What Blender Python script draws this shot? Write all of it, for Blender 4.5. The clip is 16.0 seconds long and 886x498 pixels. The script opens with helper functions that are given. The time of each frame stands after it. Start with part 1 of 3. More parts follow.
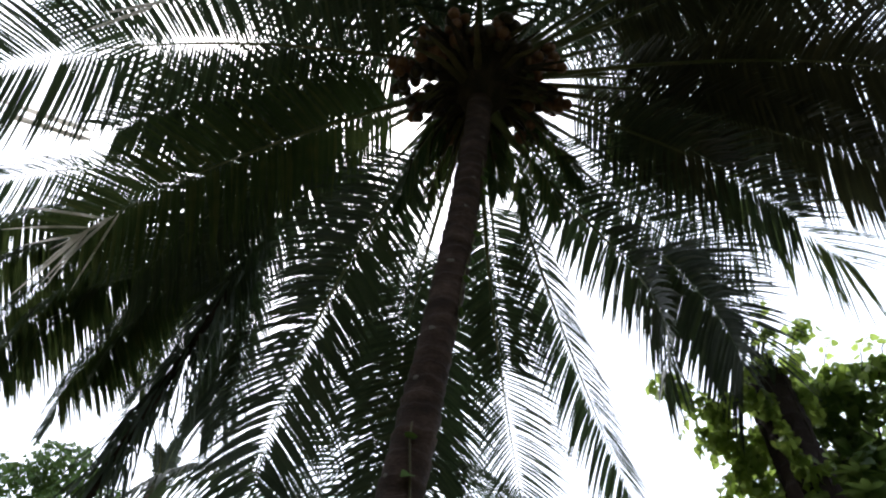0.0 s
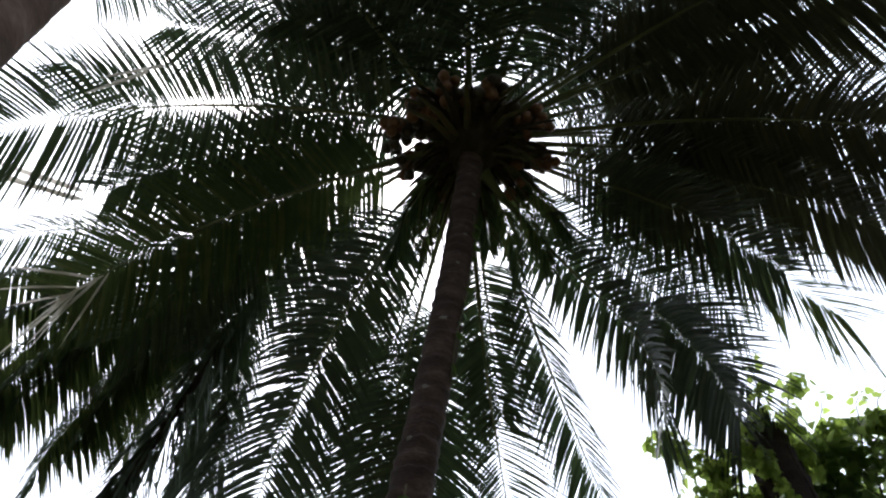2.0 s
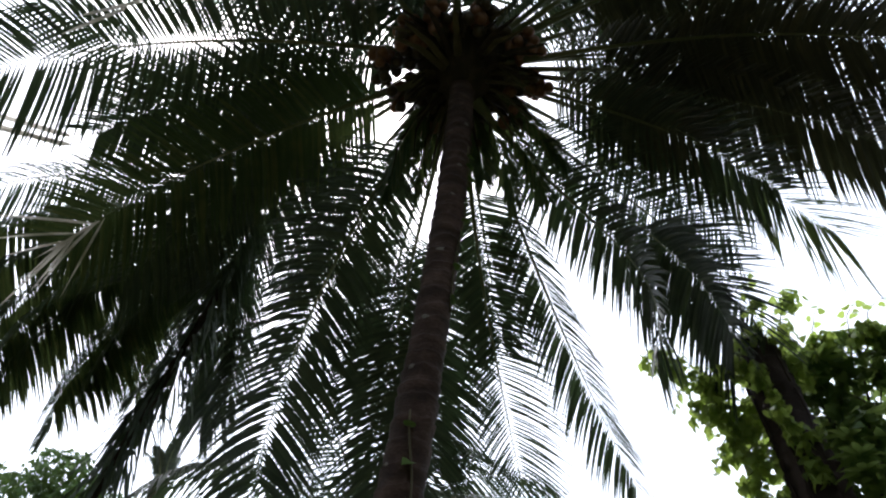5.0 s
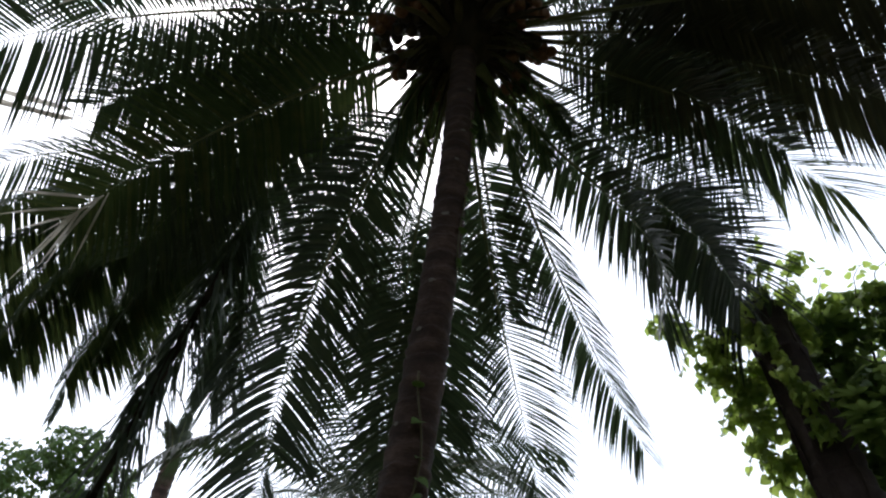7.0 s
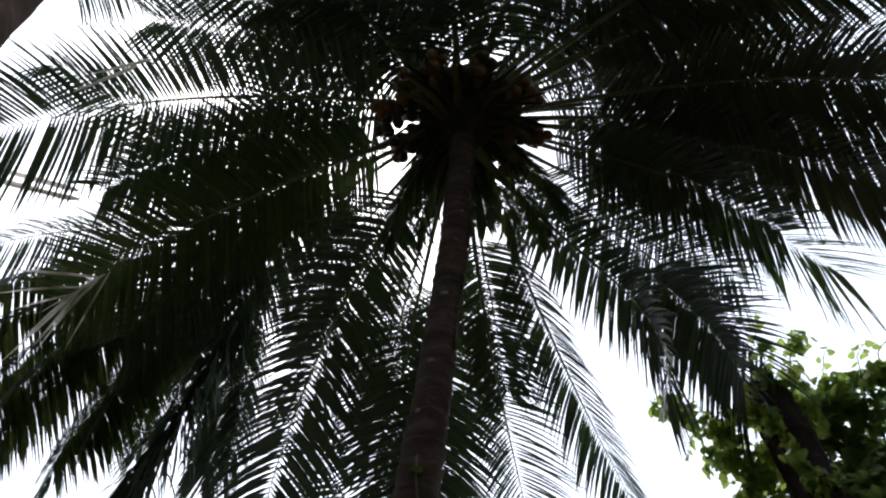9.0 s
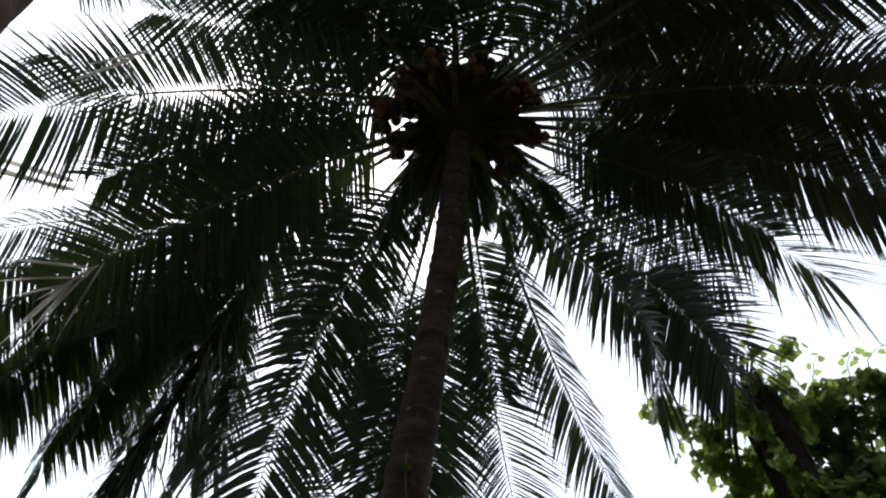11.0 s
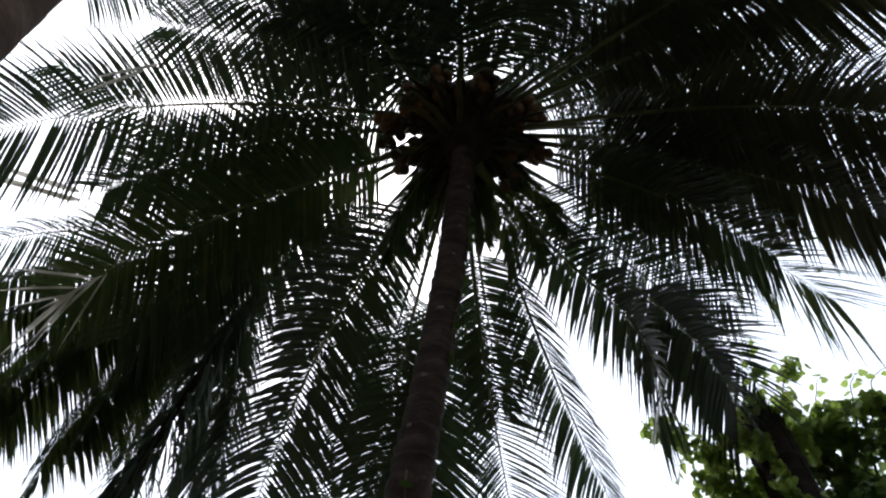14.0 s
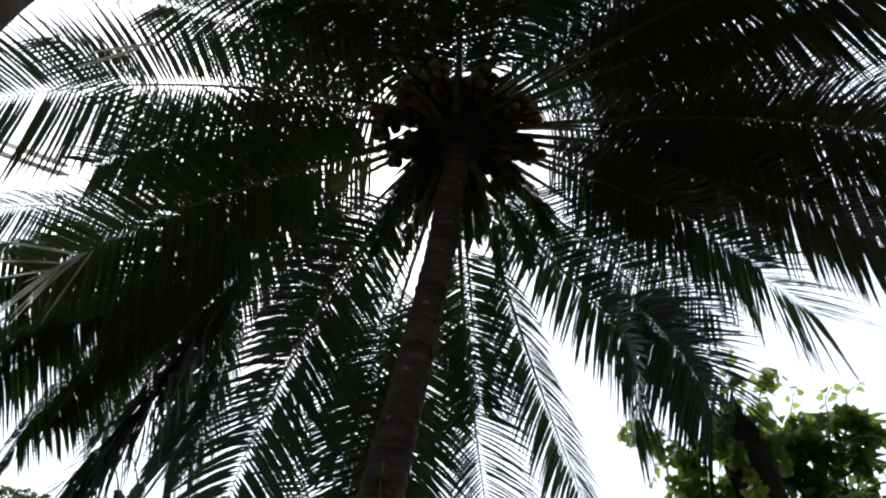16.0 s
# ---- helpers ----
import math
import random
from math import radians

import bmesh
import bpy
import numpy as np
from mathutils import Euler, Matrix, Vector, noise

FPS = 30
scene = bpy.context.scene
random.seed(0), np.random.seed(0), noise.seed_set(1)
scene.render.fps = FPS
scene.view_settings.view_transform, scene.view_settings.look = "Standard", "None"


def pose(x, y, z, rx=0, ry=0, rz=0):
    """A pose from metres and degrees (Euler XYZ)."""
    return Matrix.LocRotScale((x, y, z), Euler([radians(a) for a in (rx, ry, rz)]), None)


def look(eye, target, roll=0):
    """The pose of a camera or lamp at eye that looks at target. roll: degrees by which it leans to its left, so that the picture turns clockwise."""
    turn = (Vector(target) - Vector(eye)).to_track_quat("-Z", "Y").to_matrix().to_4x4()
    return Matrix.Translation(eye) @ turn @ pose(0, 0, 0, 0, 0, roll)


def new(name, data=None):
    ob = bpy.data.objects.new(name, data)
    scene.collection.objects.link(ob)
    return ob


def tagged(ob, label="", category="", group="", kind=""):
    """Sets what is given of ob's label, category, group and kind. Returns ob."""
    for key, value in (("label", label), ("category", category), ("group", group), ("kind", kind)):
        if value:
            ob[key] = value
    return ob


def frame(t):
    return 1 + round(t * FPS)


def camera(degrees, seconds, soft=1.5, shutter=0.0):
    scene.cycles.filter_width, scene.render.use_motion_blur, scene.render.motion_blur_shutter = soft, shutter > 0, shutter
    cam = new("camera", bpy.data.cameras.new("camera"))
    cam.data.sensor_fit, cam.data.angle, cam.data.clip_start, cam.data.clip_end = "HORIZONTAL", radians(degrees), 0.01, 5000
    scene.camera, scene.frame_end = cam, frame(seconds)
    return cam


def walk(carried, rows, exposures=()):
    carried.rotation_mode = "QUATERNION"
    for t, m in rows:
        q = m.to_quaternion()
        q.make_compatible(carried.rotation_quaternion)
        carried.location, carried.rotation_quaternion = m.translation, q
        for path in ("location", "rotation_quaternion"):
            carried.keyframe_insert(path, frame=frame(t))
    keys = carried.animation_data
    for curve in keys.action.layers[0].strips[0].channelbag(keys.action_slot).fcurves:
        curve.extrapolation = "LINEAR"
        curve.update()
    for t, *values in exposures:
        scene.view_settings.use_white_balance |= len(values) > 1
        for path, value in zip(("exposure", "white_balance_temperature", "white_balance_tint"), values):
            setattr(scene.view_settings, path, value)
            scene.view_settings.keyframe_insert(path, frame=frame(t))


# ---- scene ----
cam = camera(69.3, 16.0, soft=2.25)
EXPOSURE = ((0.0, 1.35, 5780, 10), (4.8, 1.25, 5780, 10), (8.0, 0.86, 5780, 10), (16.0, 0.78, 5780, 10))
PATH = [
    (0, (0.278, -0.05, 1.643), (0.189, 1.304, 3.112), 5.2),
    (0.5, (0.289, -0.053, 1.639), (0.208, 1.3, 3.11), 4.9),
    (1, (0.275, -0.046, 1.636), (0.203, 1.284, 3.129), 4.6),
    (1.5, (0.276, -0.054, 1.637), (0.214, 1.234, 3.166), 4.2),
    (2, (0.264, -0.067, 1.644), (0.198, 1.155, 3.225), 4.2),
    (2.5, (0.268, -0.072, 1.637), (0.201, 1.103, 3.254), 4.4),
    (3, (0.265, -0.069, 1.635), (0.212, 1.068, 3.279), 4.5),
    (3.5, (0.274, -0.092, 1.635), (0.233, 1.032, 3.289), 3.9),
    (4, (0.289, -0.098, 1.626), (0.242, 1.103, 3.224), 2.7),
    (4.5, (0.279, -0.081, 1.622), (0.23, 1.205, 3.153), 1.6),
    (5, (0.275, -0.072, 1.626), (0.221, 1.31, 3.071), 1.3),
    (5.2, (0.283, -0.07, 1.612), (0.218, 1.333, 3.036), 1.3),
    (7.3, (0.264, 0.0, 1.566), (0.195, 1.433, 2.959), 0.3),
    (7.5, (0.264, -0.013, 1.568), (0.24, 1.353, 3.028), -2.5),
    (8, (0.261, -0.023, 1.565), (0.212, 1.269, 3.092), -0.7),
    (8.5, (0.268, -0.028, 1.561), (0.213, 1.228, 3.117), 0.3),
    (9, (0.271, -0.022, 1.56), (0.209, 1.232, 3.117), 0.7),
    (11.5, (0.282, -0.037, 1.563), (0.234, 1.226, 3.113), 1.6),
    (12, (0.276, -0.036, 1.565), (0.226, 1.229, 3.114), 1.6),
    (12.5, (0.278, -0.046, 1.562), (0.224, 1.216, 3.113), 1.0),
    (13, (0.284, -0.03, 1.555), (0.239, 1.265, 3.079), 1.4),
    (13.5, (0.267, -0.034, 1.56), (0.23, 1.211, 3.125), 1.5),
    (14, (0.276, -0.052, 1.563), (0.22, 1.174, 3.142), 2.6),
    (14.5, (0.279, -0.052, 1.567), (0.25, 1.185, 3.138), 3.4),
    (15, (0.277, -0.062, 1.559), (0.234, 1.154, 3.146), 5.8),
    (15.5, (0.279, -0.07, 1.564), (0.235, 1.148, 3.149), 5.7),
    (16, (0.286, -0.077, 1.559), (0.263, 1.165, 3.127), 4.4),
]
walk(cam, [(t, look(eye, target, roll)) for t, eye, target, roll in PATH], EXPOSURE)

# ---- world and light: an overcast, very bright sky ----
world = bpy.data.worlds.new("sky")
scene.world = world
world.use_nodes = True
wn, wl = world.node_tree.nodes, world.node_tree.links
wn.clear()
sky = wn.new("ShaderNodeTexSky")
sky.sky_type = "NISHITA"
sky.sun_disc = False
sky.sun_elevation = radians(58)
sky.sun_rotation = radians(-25)
sky.air_density, sky.dust_density, sky.ozone_density = 1.0, 8.0, 0.6
cloud = wn.new("ShaderNodeMixRGB")          # a thin even cloud layer whitens the blue
cloud.inputs[0].default_value = 0.75
cloud.inputs[2].default_value = (9.0, 9.2, 9.6, 1)
back = wn.new("ShaderNodeBackground")
back.inputs[1].default_value = 0.12
wout = wn.new("ShaderNodeOutputWorld")
wl.new(sky.outputs[0], cloud.inputs[1])
wl.new(cloud.outputs[0], back.inputs[0])
wl.new(back.outputs[0], wout.inputs[0])

sun_data = bpy.data.lights.new("sun", "SUN")
sun_data.energy, sun_data.angle, sun_data.color = 0.8, radians(14), (1.0, 0.97, 0.92)
sun = new("sun", sun_data)
sun.matrix_world = look((0, 0, 40), (0 + 0.42 * 22, -0.9 * 22, 5))


# ---- materials ----
def material(name):
    m = bpy.data.materials.new(name)
    m.use_nodes = True
    m.node_tree.nodes.clear()
    return m, m.node_tree.nodes, m.node_tree.links


def ramp_of(n, stops):
    ramp = n.new("ShaderNodeValToRGB")
    els = ramp.color_ramp.elements
    els[0].position, els[0].color = stops[0][0], (*stops[0][1], 1)
    els[1].position, els[1].color = stops[-1][0], (*stops[-1][1], 1)
    for p, c in stops[1:-1]:
        els.new(p).color = (*c, 1)
    return ramp


def leaf_material(name, stops, through_colour, through_part, rough=0.58):
    """A thin leaf: a waxy face and a share of light let through, with a tone of its own for each leaf."""
    m, n, l = material(name)
    geo, info, tex = n.new("ShaderNodeNewGeometry"), n.new("ShaderNodeObjectInfo"), n.new("ShaderNodeTexCoord")
    grain = n.new("ShaderNodeTexNoise")
    grain.inputs["Scale"].default_value, grain.inputs["Detail"].default_value = 7.0, 5.0
    l.new(tex.outputs["Object"], grain.inputs["Vector"])
    add = n.new("ShaderNodeMath")
    add.operation = "ADD"
    l.new(geo.outputs["Random Per Island"], add.inputs[0])
    l.new(info.outputs["Random"], add.inputs[1])
    mix = n.new("ShaderNodeMath")
    mix.operation = "FRACT"
    l.new(add.outputs[0], mix.inputs[0])
    half = n.new("ShaderNodeMath")
    half.operation = "MULTIPLY_ADD"
    half.inputs[1].default_value = 0.55
    l.new(mix.outputs[0], half.inputs[0])
    part_ = n.new("ShaderNodeMath")
    part_.operation = "MULTIPLY_ADD"
    part_.inputs[1].default_value, part_.inputs[2].default_value = 0.9, -0.22
    l.new(grain.outputs["Fac"], part_.inputs[0])
    l.new(part_.outputs[0], half.inputs[2])
    ramp = ramp_of(n, stops)
    l.new(half.outputs[0], ramp.inputs[0])
    bs = n.new("ShaderNodeBsdfPrincipled")
    bs.inputs["Roughness"].default_value = rough
    bs.inputs["Specular IOR Level"].default_value = 0.18
    l.new(ramp.outputs[0], bs.inputs["Base Color"])
    wave = n.new("ShaderNodeTexNoise")
    wave.inputs["Scale"].default_value = 60.0
    l.new(tex.outputs["Object"], wave.inputs["Vector"])
    bump = n.new("ShaderNodeBump")
    bump.inputs["Strength"].default_value, bump.inputs["Distance"].default_value = 0.25, 0.004
    l.new(wave.outputs["Fac"], bump.inputs["Height"])
    l.new(bump.outputs[0], bs.inputs["Normal"])
    tr = n.new("ShaderNodeBsdfTranslucent")
    tint = n.new("ShaderNodeMixRGB")
    tint.blend_type = "MULTIPLY"
    tint.inputs[0].default_value = 0.35
    tint.inputs[1].default_value = (*through_colour, 1)
    l.new(ramp.outputs[0], tint.inputs[2])
    l.new(tint.outputs[0], tr.inputs[0])
    sh = n.new("ShaderNodeMixShader")
    sh.inputs[0].default_value = through_part
    out = n.new("ShaderNodeOutputMaterial")
    l.new(bs.outputs[0], sh.inputs[1])
    l.new(tr.outputs[0], sh.inputs[2])
    l.new(sh.outputs[0], out.inputs[0])
    return m


def rough_material(name, stops, scale, rough=0.85, relief=0.02, stretch=(1, 1, 1), fine=60.0):
    """Bark, fibre, husk, soil: two scales of noise for tone and relief."""
    m, n, l = material(name)
    tex, mp = n.new("ShaderNodeTexCoord"), n.new("ShaderNodeMapping")
    mp.inputs["Scale"].default_value = stretch
    l.new(tex.outputs["Object"], mp.inputs[0])
    a, b = n.new("ShaderNodeTexNoise"), n.new("ShaderNodeTexNoise")
    a.inputs["Scale"].default_value, a.inputs["Detail"].default_value = scale, 6.0
    b.inputs["Scale"].default_value, b.inputs["Detail"].default_value = fine, 4.0
    for node in (a, b):
        l.new(mp.outputs[0], node.inputs["Vector"])
    add = n.new("ShaderNodeMath")
    add.operation = "MULTIPLY_ADD"
    add.inputs[1].default_value = 0.45
    l.new(b.outputs["Fac"], add.inputs[0])
    sub = n.new("ShaderNodeMath")
    sub.operation = "MULTIPLY_ADD"
    sub.inputs[1].default_value, sub.inputs[2].default_value = 1.1, -0.26
    l.new(a.outputs["Fac"], sub.inputs[0])
    l.new(sub.outputs[0], add.inputs[2])
    ramp = ramp_of(n, stops)
    l.new(add.outputs[0], ramp.inputs[0])
    bs = n.new("ShaderNodeBsdfPrincipled")
    bs.inputs["Roughness"].default_value = rough
    bs.inputs["Specular IOR Level"].default_value = 0.25
    l.new(ramp.outputs[0], bs.inputs["Base Color"])
    bump = n.new("ShaderNodeBump")
    bump.inputs["Strength"].default_value, bump.inputs["Distance"].default_value = 0.7, relief
    l.new(add.outputs[0], bump.inputs["Height"])
    l.new(bump.outputs[0], bs.inputs["Normal"])
    out = n.new("ShaderNodeOutputMaterial")
    l.new(bs.outputs[0], out.inputs[0])
    return m


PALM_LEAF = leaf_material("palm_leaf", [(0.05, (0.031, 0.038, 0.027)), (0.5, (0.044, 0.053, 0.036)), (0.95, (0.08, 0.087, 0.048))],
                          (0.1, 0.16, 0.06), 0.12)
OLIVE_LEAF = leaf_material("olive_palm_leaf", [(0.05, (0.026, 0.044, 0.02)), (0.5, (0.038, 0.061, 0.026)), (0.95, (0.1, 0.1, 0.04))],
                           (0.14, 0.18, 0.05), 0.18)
# brownish palm leaf with the right side's shade worked into its colour
SHADED_BROWN_LEAF = leaf_material("shaded_brown_palm_leaf", [(0.05, (0.034, 0.034, 0.024)), (0.5, (0.046, 0.045, 0.031)), (0.95, (0.085, 0.075, 0.045))],
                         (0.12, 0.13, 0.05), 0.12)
DRY_LEAF = leaf_material("dry_palm_leaf", [(0.05, (0.2, 0.16, 0.1)), (0.5, (0.34, 0.29, 0.21)), (0.95, (0.5, 0.45, 0.36))],
                         (0.78, 0.72, 0.62), 0.62, rough=0.7)
VINE_LEAF = leaf_material("vine_leaf", [(0.05, (0.06, 0.1, 0.035)), (0.5, (0.12, 0.175, 0.045)), (0.95, (0.26, 0.3, 0.07))],
                          (0.6, 0.74, 0.16), 0.56, rough=0.4)
TREE_LEAF = leaf_material("tree_leaf", [(0.05, (0.03, 0.06, 0.015)), (0.5, (0.05, 0.09, 0.02)), (0.95, (0.09, 0.13, 0.03))],
                          (0.2, 0.3, 0.06), 0.16)
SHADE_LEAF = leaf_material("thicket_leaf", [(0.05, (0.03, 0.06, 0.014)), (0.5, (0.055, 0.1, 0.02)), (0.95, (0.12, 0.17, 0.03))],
                           (0.4, 0.52, 0.13), 0.34, rough=0.5)
RACHIS = rough_material("palm_midrib", [(0.1, (0.05, 0.06, 0.025)), (0.5, (0.09, 0.1, 0.045)), (0.9, (0.17, 0.15, 0.075))], 3.0, 0.45, 0.004)
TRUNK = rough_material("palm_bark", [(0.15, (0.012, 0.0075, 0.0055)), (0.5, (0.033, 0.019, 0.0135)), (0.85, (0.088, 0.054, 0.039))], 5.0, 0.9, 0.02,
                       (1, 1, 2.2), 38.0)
GREY_TRUNK = rough_material("grey_palm_bark", [(0.1, (0.032, 0.021, 0.016)), (0.5, (0.1, 0.064, 0.047)), (0.9, (0.2, 0.14, 0.105))], 4.5, 0.9, 0.008,
                            (1, 1, 2.0), 30.0)
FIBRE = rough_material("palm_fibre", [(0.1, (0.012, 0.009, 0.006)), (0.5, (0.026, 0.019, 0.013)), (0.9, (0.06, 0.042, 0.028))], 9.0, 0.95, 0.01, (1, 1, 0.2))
NUT = rough_material("coconut_husk", [(0.1, (0.045, 0.021, 0.012)), (0.5, (0.12, 0.055, 0.03)), (0.9, (0.22, 0.11, 0.055))], 5.0, 0.6, 0.004, (1, 1, 1), 30.0)
# dark brown copy of the husk, standing for nuts in the crown's shade
NUT_SHADED = rough_material("shaded_coconut_husk", [(0.1, (0.02, 0.015, 0.008)), (0.5, (0.036, 0.025, 0.013)), (0.9, (0.07, 0.045, 0.024))], 5.0, 0.5, 0.003)
STALK = rough_material("bunch_stalk", [(0.1, (0.03, 0.025, 0.012)), (0.9, (0.1, 0.08, 0.035))], 8.0, 0.7, 0.004)
WOOD = rough_material("tree_bark", [(0.1, (0.015, 0.011, 0.01)), (0.5, (0.036, 0.025, 0.023)), (0.9, (0.075, 0.055, 0.048))], 5.0, 0.95, 0.02, (1, 1, 0.5))
SOIL = rough_material("leafy_soil", [(0.1, (0.05, 0.04, 0.025)), (0.5, (0.09, 0.085, 0.04)), (0.9, (0.14, 0.13, 0.06))], 0.6, 0.95, 0.05, (1, 1, 1), 9.0)
LICHEN = rough_material("lichen", [(0.1, (0.08, 0.07, 0.055)), (0.9, (0.17, 0.15, 0.125))], 20.0, 0.95, 0.003)

Z = Vector((0, 0, 1))


# ---- builders ----
def mesh_from(name, verts, faces, mat, smooth=True):
    me = bpy.data.meshes.new(name)
    me.from_pydata([tuple(v) for v in verts], [], faces)
    me.materials.append(mat)
    if smooth:
        me.polygons.foreach_set("use_smooth", [True] * len(me.polygons))
    me.update()
    return me


def part(name, data, parent, label="", kind=""):
    ob = new(name, data)
    ob.parent = parent
    return tagged(ob, label=label, kind=kind)


def settle(thing, base):
    """Moves a thing's origin to its base and leaves its parts where they are."""
    thing.location = base
    back_ = Matrix.Translation(-Vector(base))
    for ob in thing.children:
        ob.matrix_local = back_ @ ob.matrix_local


def tube(path, radii, sides=10, flat=1.0, cap=True):
    """Vertices and faces of a tapered tube along a path; flat squeezes it in its own up direction."""
    verts, faces = [], []
    side = None
    for i, p in enumerate(path):
        t = (path[min(i + 1, len(path) - 1)] - path[max(i - 1, 0)]).normalized()
        if side is None:
            side = t.cross(Z) if abs(t.z) < 0.97 else t.cross(Vector((0, 1, 0)))
        side = (side - t * side.dot(t)).normalized()
        up = side.cross(t)
        for k in range(sides):
            a = 2 * math.pi * k / sides
            verts.append(p + radii[i] * (side * math.cos(a) + up * math.sin(a) * flat))
    n = len(path)
    for i in range(n - 1):
        for k in range(sides):
            a, b = i * sides + k, i * sides + (k + 1) % sides
            faces.append((a, b, b + sides, a + sides))
    if cap:
        faces.append(tuple(range(sides - 1, -1, -1)))
        faces.append(tuple((n - 1) * sides + k for k in range(sides)))
    return verts, faces


def joined(pieces):
    verts, faces = [], []
    for v, f in pieces:
        k = len(verts)
        verts.extend(v)
        faces.extend([tuple(i + k for i in face) for face in f])
    return verts, faces


def frond_curve(base, az, el, droop, bend, length, n=24):
    """The midrib of a palm frond: it sets out at a bearing and a slope and bows under its weight."""
    pts, p = [Vector(base)], Vector(base)
    for i in range(n):
        s = (i + 0.5) / n
        a = radians(az) + radians(bend) * s ** 1.5
        e = radians(el) - radians(droop) * s ** 1.6
        p = p + Vector((math.cos(e) * math.sin(a), math.cos(e) * math.cos(a), math.sin(e))) * (length / n)
        pts.append(p.copy())
    return pts


def along(pts, s):
    x = min(max(s, 0.0), 0.9999) * (len(pts) - 1)
    i = int(x)
    return pts[i].lerp(pts[i + 1], x - i), (pts[min(i + 2, len(pts) - 1)] - pts[max(i - 1, 0)]).normalized()


DOWN = Vector((0, 0, -1))
PROFILE = ((0.0, 0.22), (0.04, 0.42), (0.11, 0.86), (0.29, 1.0), (0.52, 0.9), (0.74, 0.53), (0.89, 0.22), (1.0, 0.02))


def leaflet(root, aim, width_way, length, width, hang, curl, rows=PROFILE, pull=DOWN):
    """One long folded leaflet that bends down under its own weight."""
    verts, faces = [], []
    p, last = root.copy(), 0.0
    for k, (u, w) in enumerate(rows):
        mid = 0.5 * (u + last)
        d = (aim + pull * (hang * mid ** 1.1) + width_way * (curl * mid)).normalized()
        p = p + d * (length * (u - last))
        last = u
        wv = width_way - d * width_way.dot(d)
        wv = wv.normalized() if wv.length > 0.05 else d.orthogonal().normalized()
        nv = d.cross(wv)
        half = 0.5 * width * w
        verts += [p + wv * half, p + nv * (half * 0.35), p - wv * half]
        if k:
            a = 3 * k
            faces += [(a - 3, a - 2, a + 1, a), (a - 2, a - 1, a + 2, a + 1)]
    return verts, faces


def leaflets_of(pts, rng, count, sides, width, start=0.2, gaps=0.03, torn=0.0, foot=1.0, pull=DOWN, short_tip=0.3, ruffle=1.0):
    """All leaflets of a frond, two even combs along the midrib, as (vertices, faces) each.
    sides: for each comb the angle to the midrib at its foot and at its tip, the sag, the lift and the longest leaflet."""
    out = []
    for sign, (foot_angle, tip_angle, sag, lift, longest) in zip((1, -1), sides):
        clump = 0.0
        for i in range(count):
            s = start + (1 - start) * (max(0.0, i + rng.uniform(-0.2, 0.2)) / (count - 1)) ** 0.95
            clump = 0.85 * clump + rng.gauss(0, 0.014 * ruffle)
            if rng.random() < gaps:
                continue
            root, t = along(pts, s)
            side = t.cross(Z)
            side = side.normalized() if side.length > 0.02 else Vector((1, 0, 0))
            up = side.cross(t)
            q = (s - start) / (1 - start)
            ang = radians(foot_angle + (tip_angle - foot_angle) * q * q) + clump + rng.gauss(0, 0.022 * ruffle)
            v = radians(lift) + rng.gauss(0, 0.05 * ruffle)
            outw = side * sign * math.cos(v) + up * math.sin(v)
            aim = (t * math.cos(ang) + outw * math.sin(ang)).normalized()
            ln = longest * (0.5 + 0.5 * math.sin(math.pi * min(1, 0.2 + q * 0.5)) ** 0.8) * (1 - short_tip * max(0, q - 0.8) / 0.2)
            ln *= rng.uniform(0.92, 1.05)
            if rng.random() < torn:
                ln *= rng.uniform(0.35, 0.8)
            wv = (t + up * rng.gauss(0.2, 0.16) + outw * rng.gauss(0, 0.06)).normalized()
            wide = width * rng.uniform(0.82, 1.12) * (foot + (1 - foot) * min(1, q / 0.28)) * (1 - 0.3 * q)
            out.append(leaflet(root, aim, wv, ln, wide, sag * rng.uniform(0.8, 1.25), rng.gauss(0, 0.07 * ruffle), PROFILE, pull))
    return out


def midrib(pts, length, thick=1.0):
    """Petiole and midrib: a broad clasping foot that narrows to a fine tip."""
    radii = []
    for i in range(len(pts)):
        s = i / (len(pts) - 1)
        r = 0.011 + 0.022 * (1 - s) + 0.02 * max(0, 1 - s / 0.3) + 0.06 * max(0, 1 - s / 0.12) ** 1.5
        radii.append(thick * r * (1 - 0.86 * s ** 2.2))
    return tube(pts, radii, 8, 0.7)


def frond(parent, crown, rng, az, el, droop, bend, length, h, count=84, longest=1.05, hang=0.55, width=0.044, lift=-8, single=False,
          mat=None, label="", start=None, gaps=0.03, angles=(75, 42), thick=1.0, torn=0.0, short_tip=0.3, wind=0.0, foot=None, sides=None, ruffle=1.0):
    if start is None:                               # upper fronds are leafy almost to the foot, lower ones bare for a quarter
        start = 0.16 + 0.09 * (0.5 + 0.5 * math.cos(radians(az)))
    base = Vector(crown) + Vector((0.1 * math.sin(radians(az)), 0.1 * math.cos(radians(az)), h))
    pts = frond_curve(base, az, el, droop, bend, length)
    v, f = midrib(pts, length, thick)
    rib = part("frond", mesh_from("frond", v, f, RACHIS), parent, label)
    combs = sides or ((*angles, hang, lift, longest),) * 2
    blades = leaflets_of(pts, rng, count, combs, width, start, gaps, torn, foot or 0.8, Vector((wind, 0, -1)), short_tip, ruffle)
    if single:
        for bv, bf in blades:
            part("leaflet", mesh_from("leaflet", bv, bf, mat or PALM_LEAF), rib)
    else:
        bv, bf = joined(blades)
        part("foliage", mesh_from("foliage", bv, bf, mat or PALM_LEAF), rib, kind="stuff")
    return pts


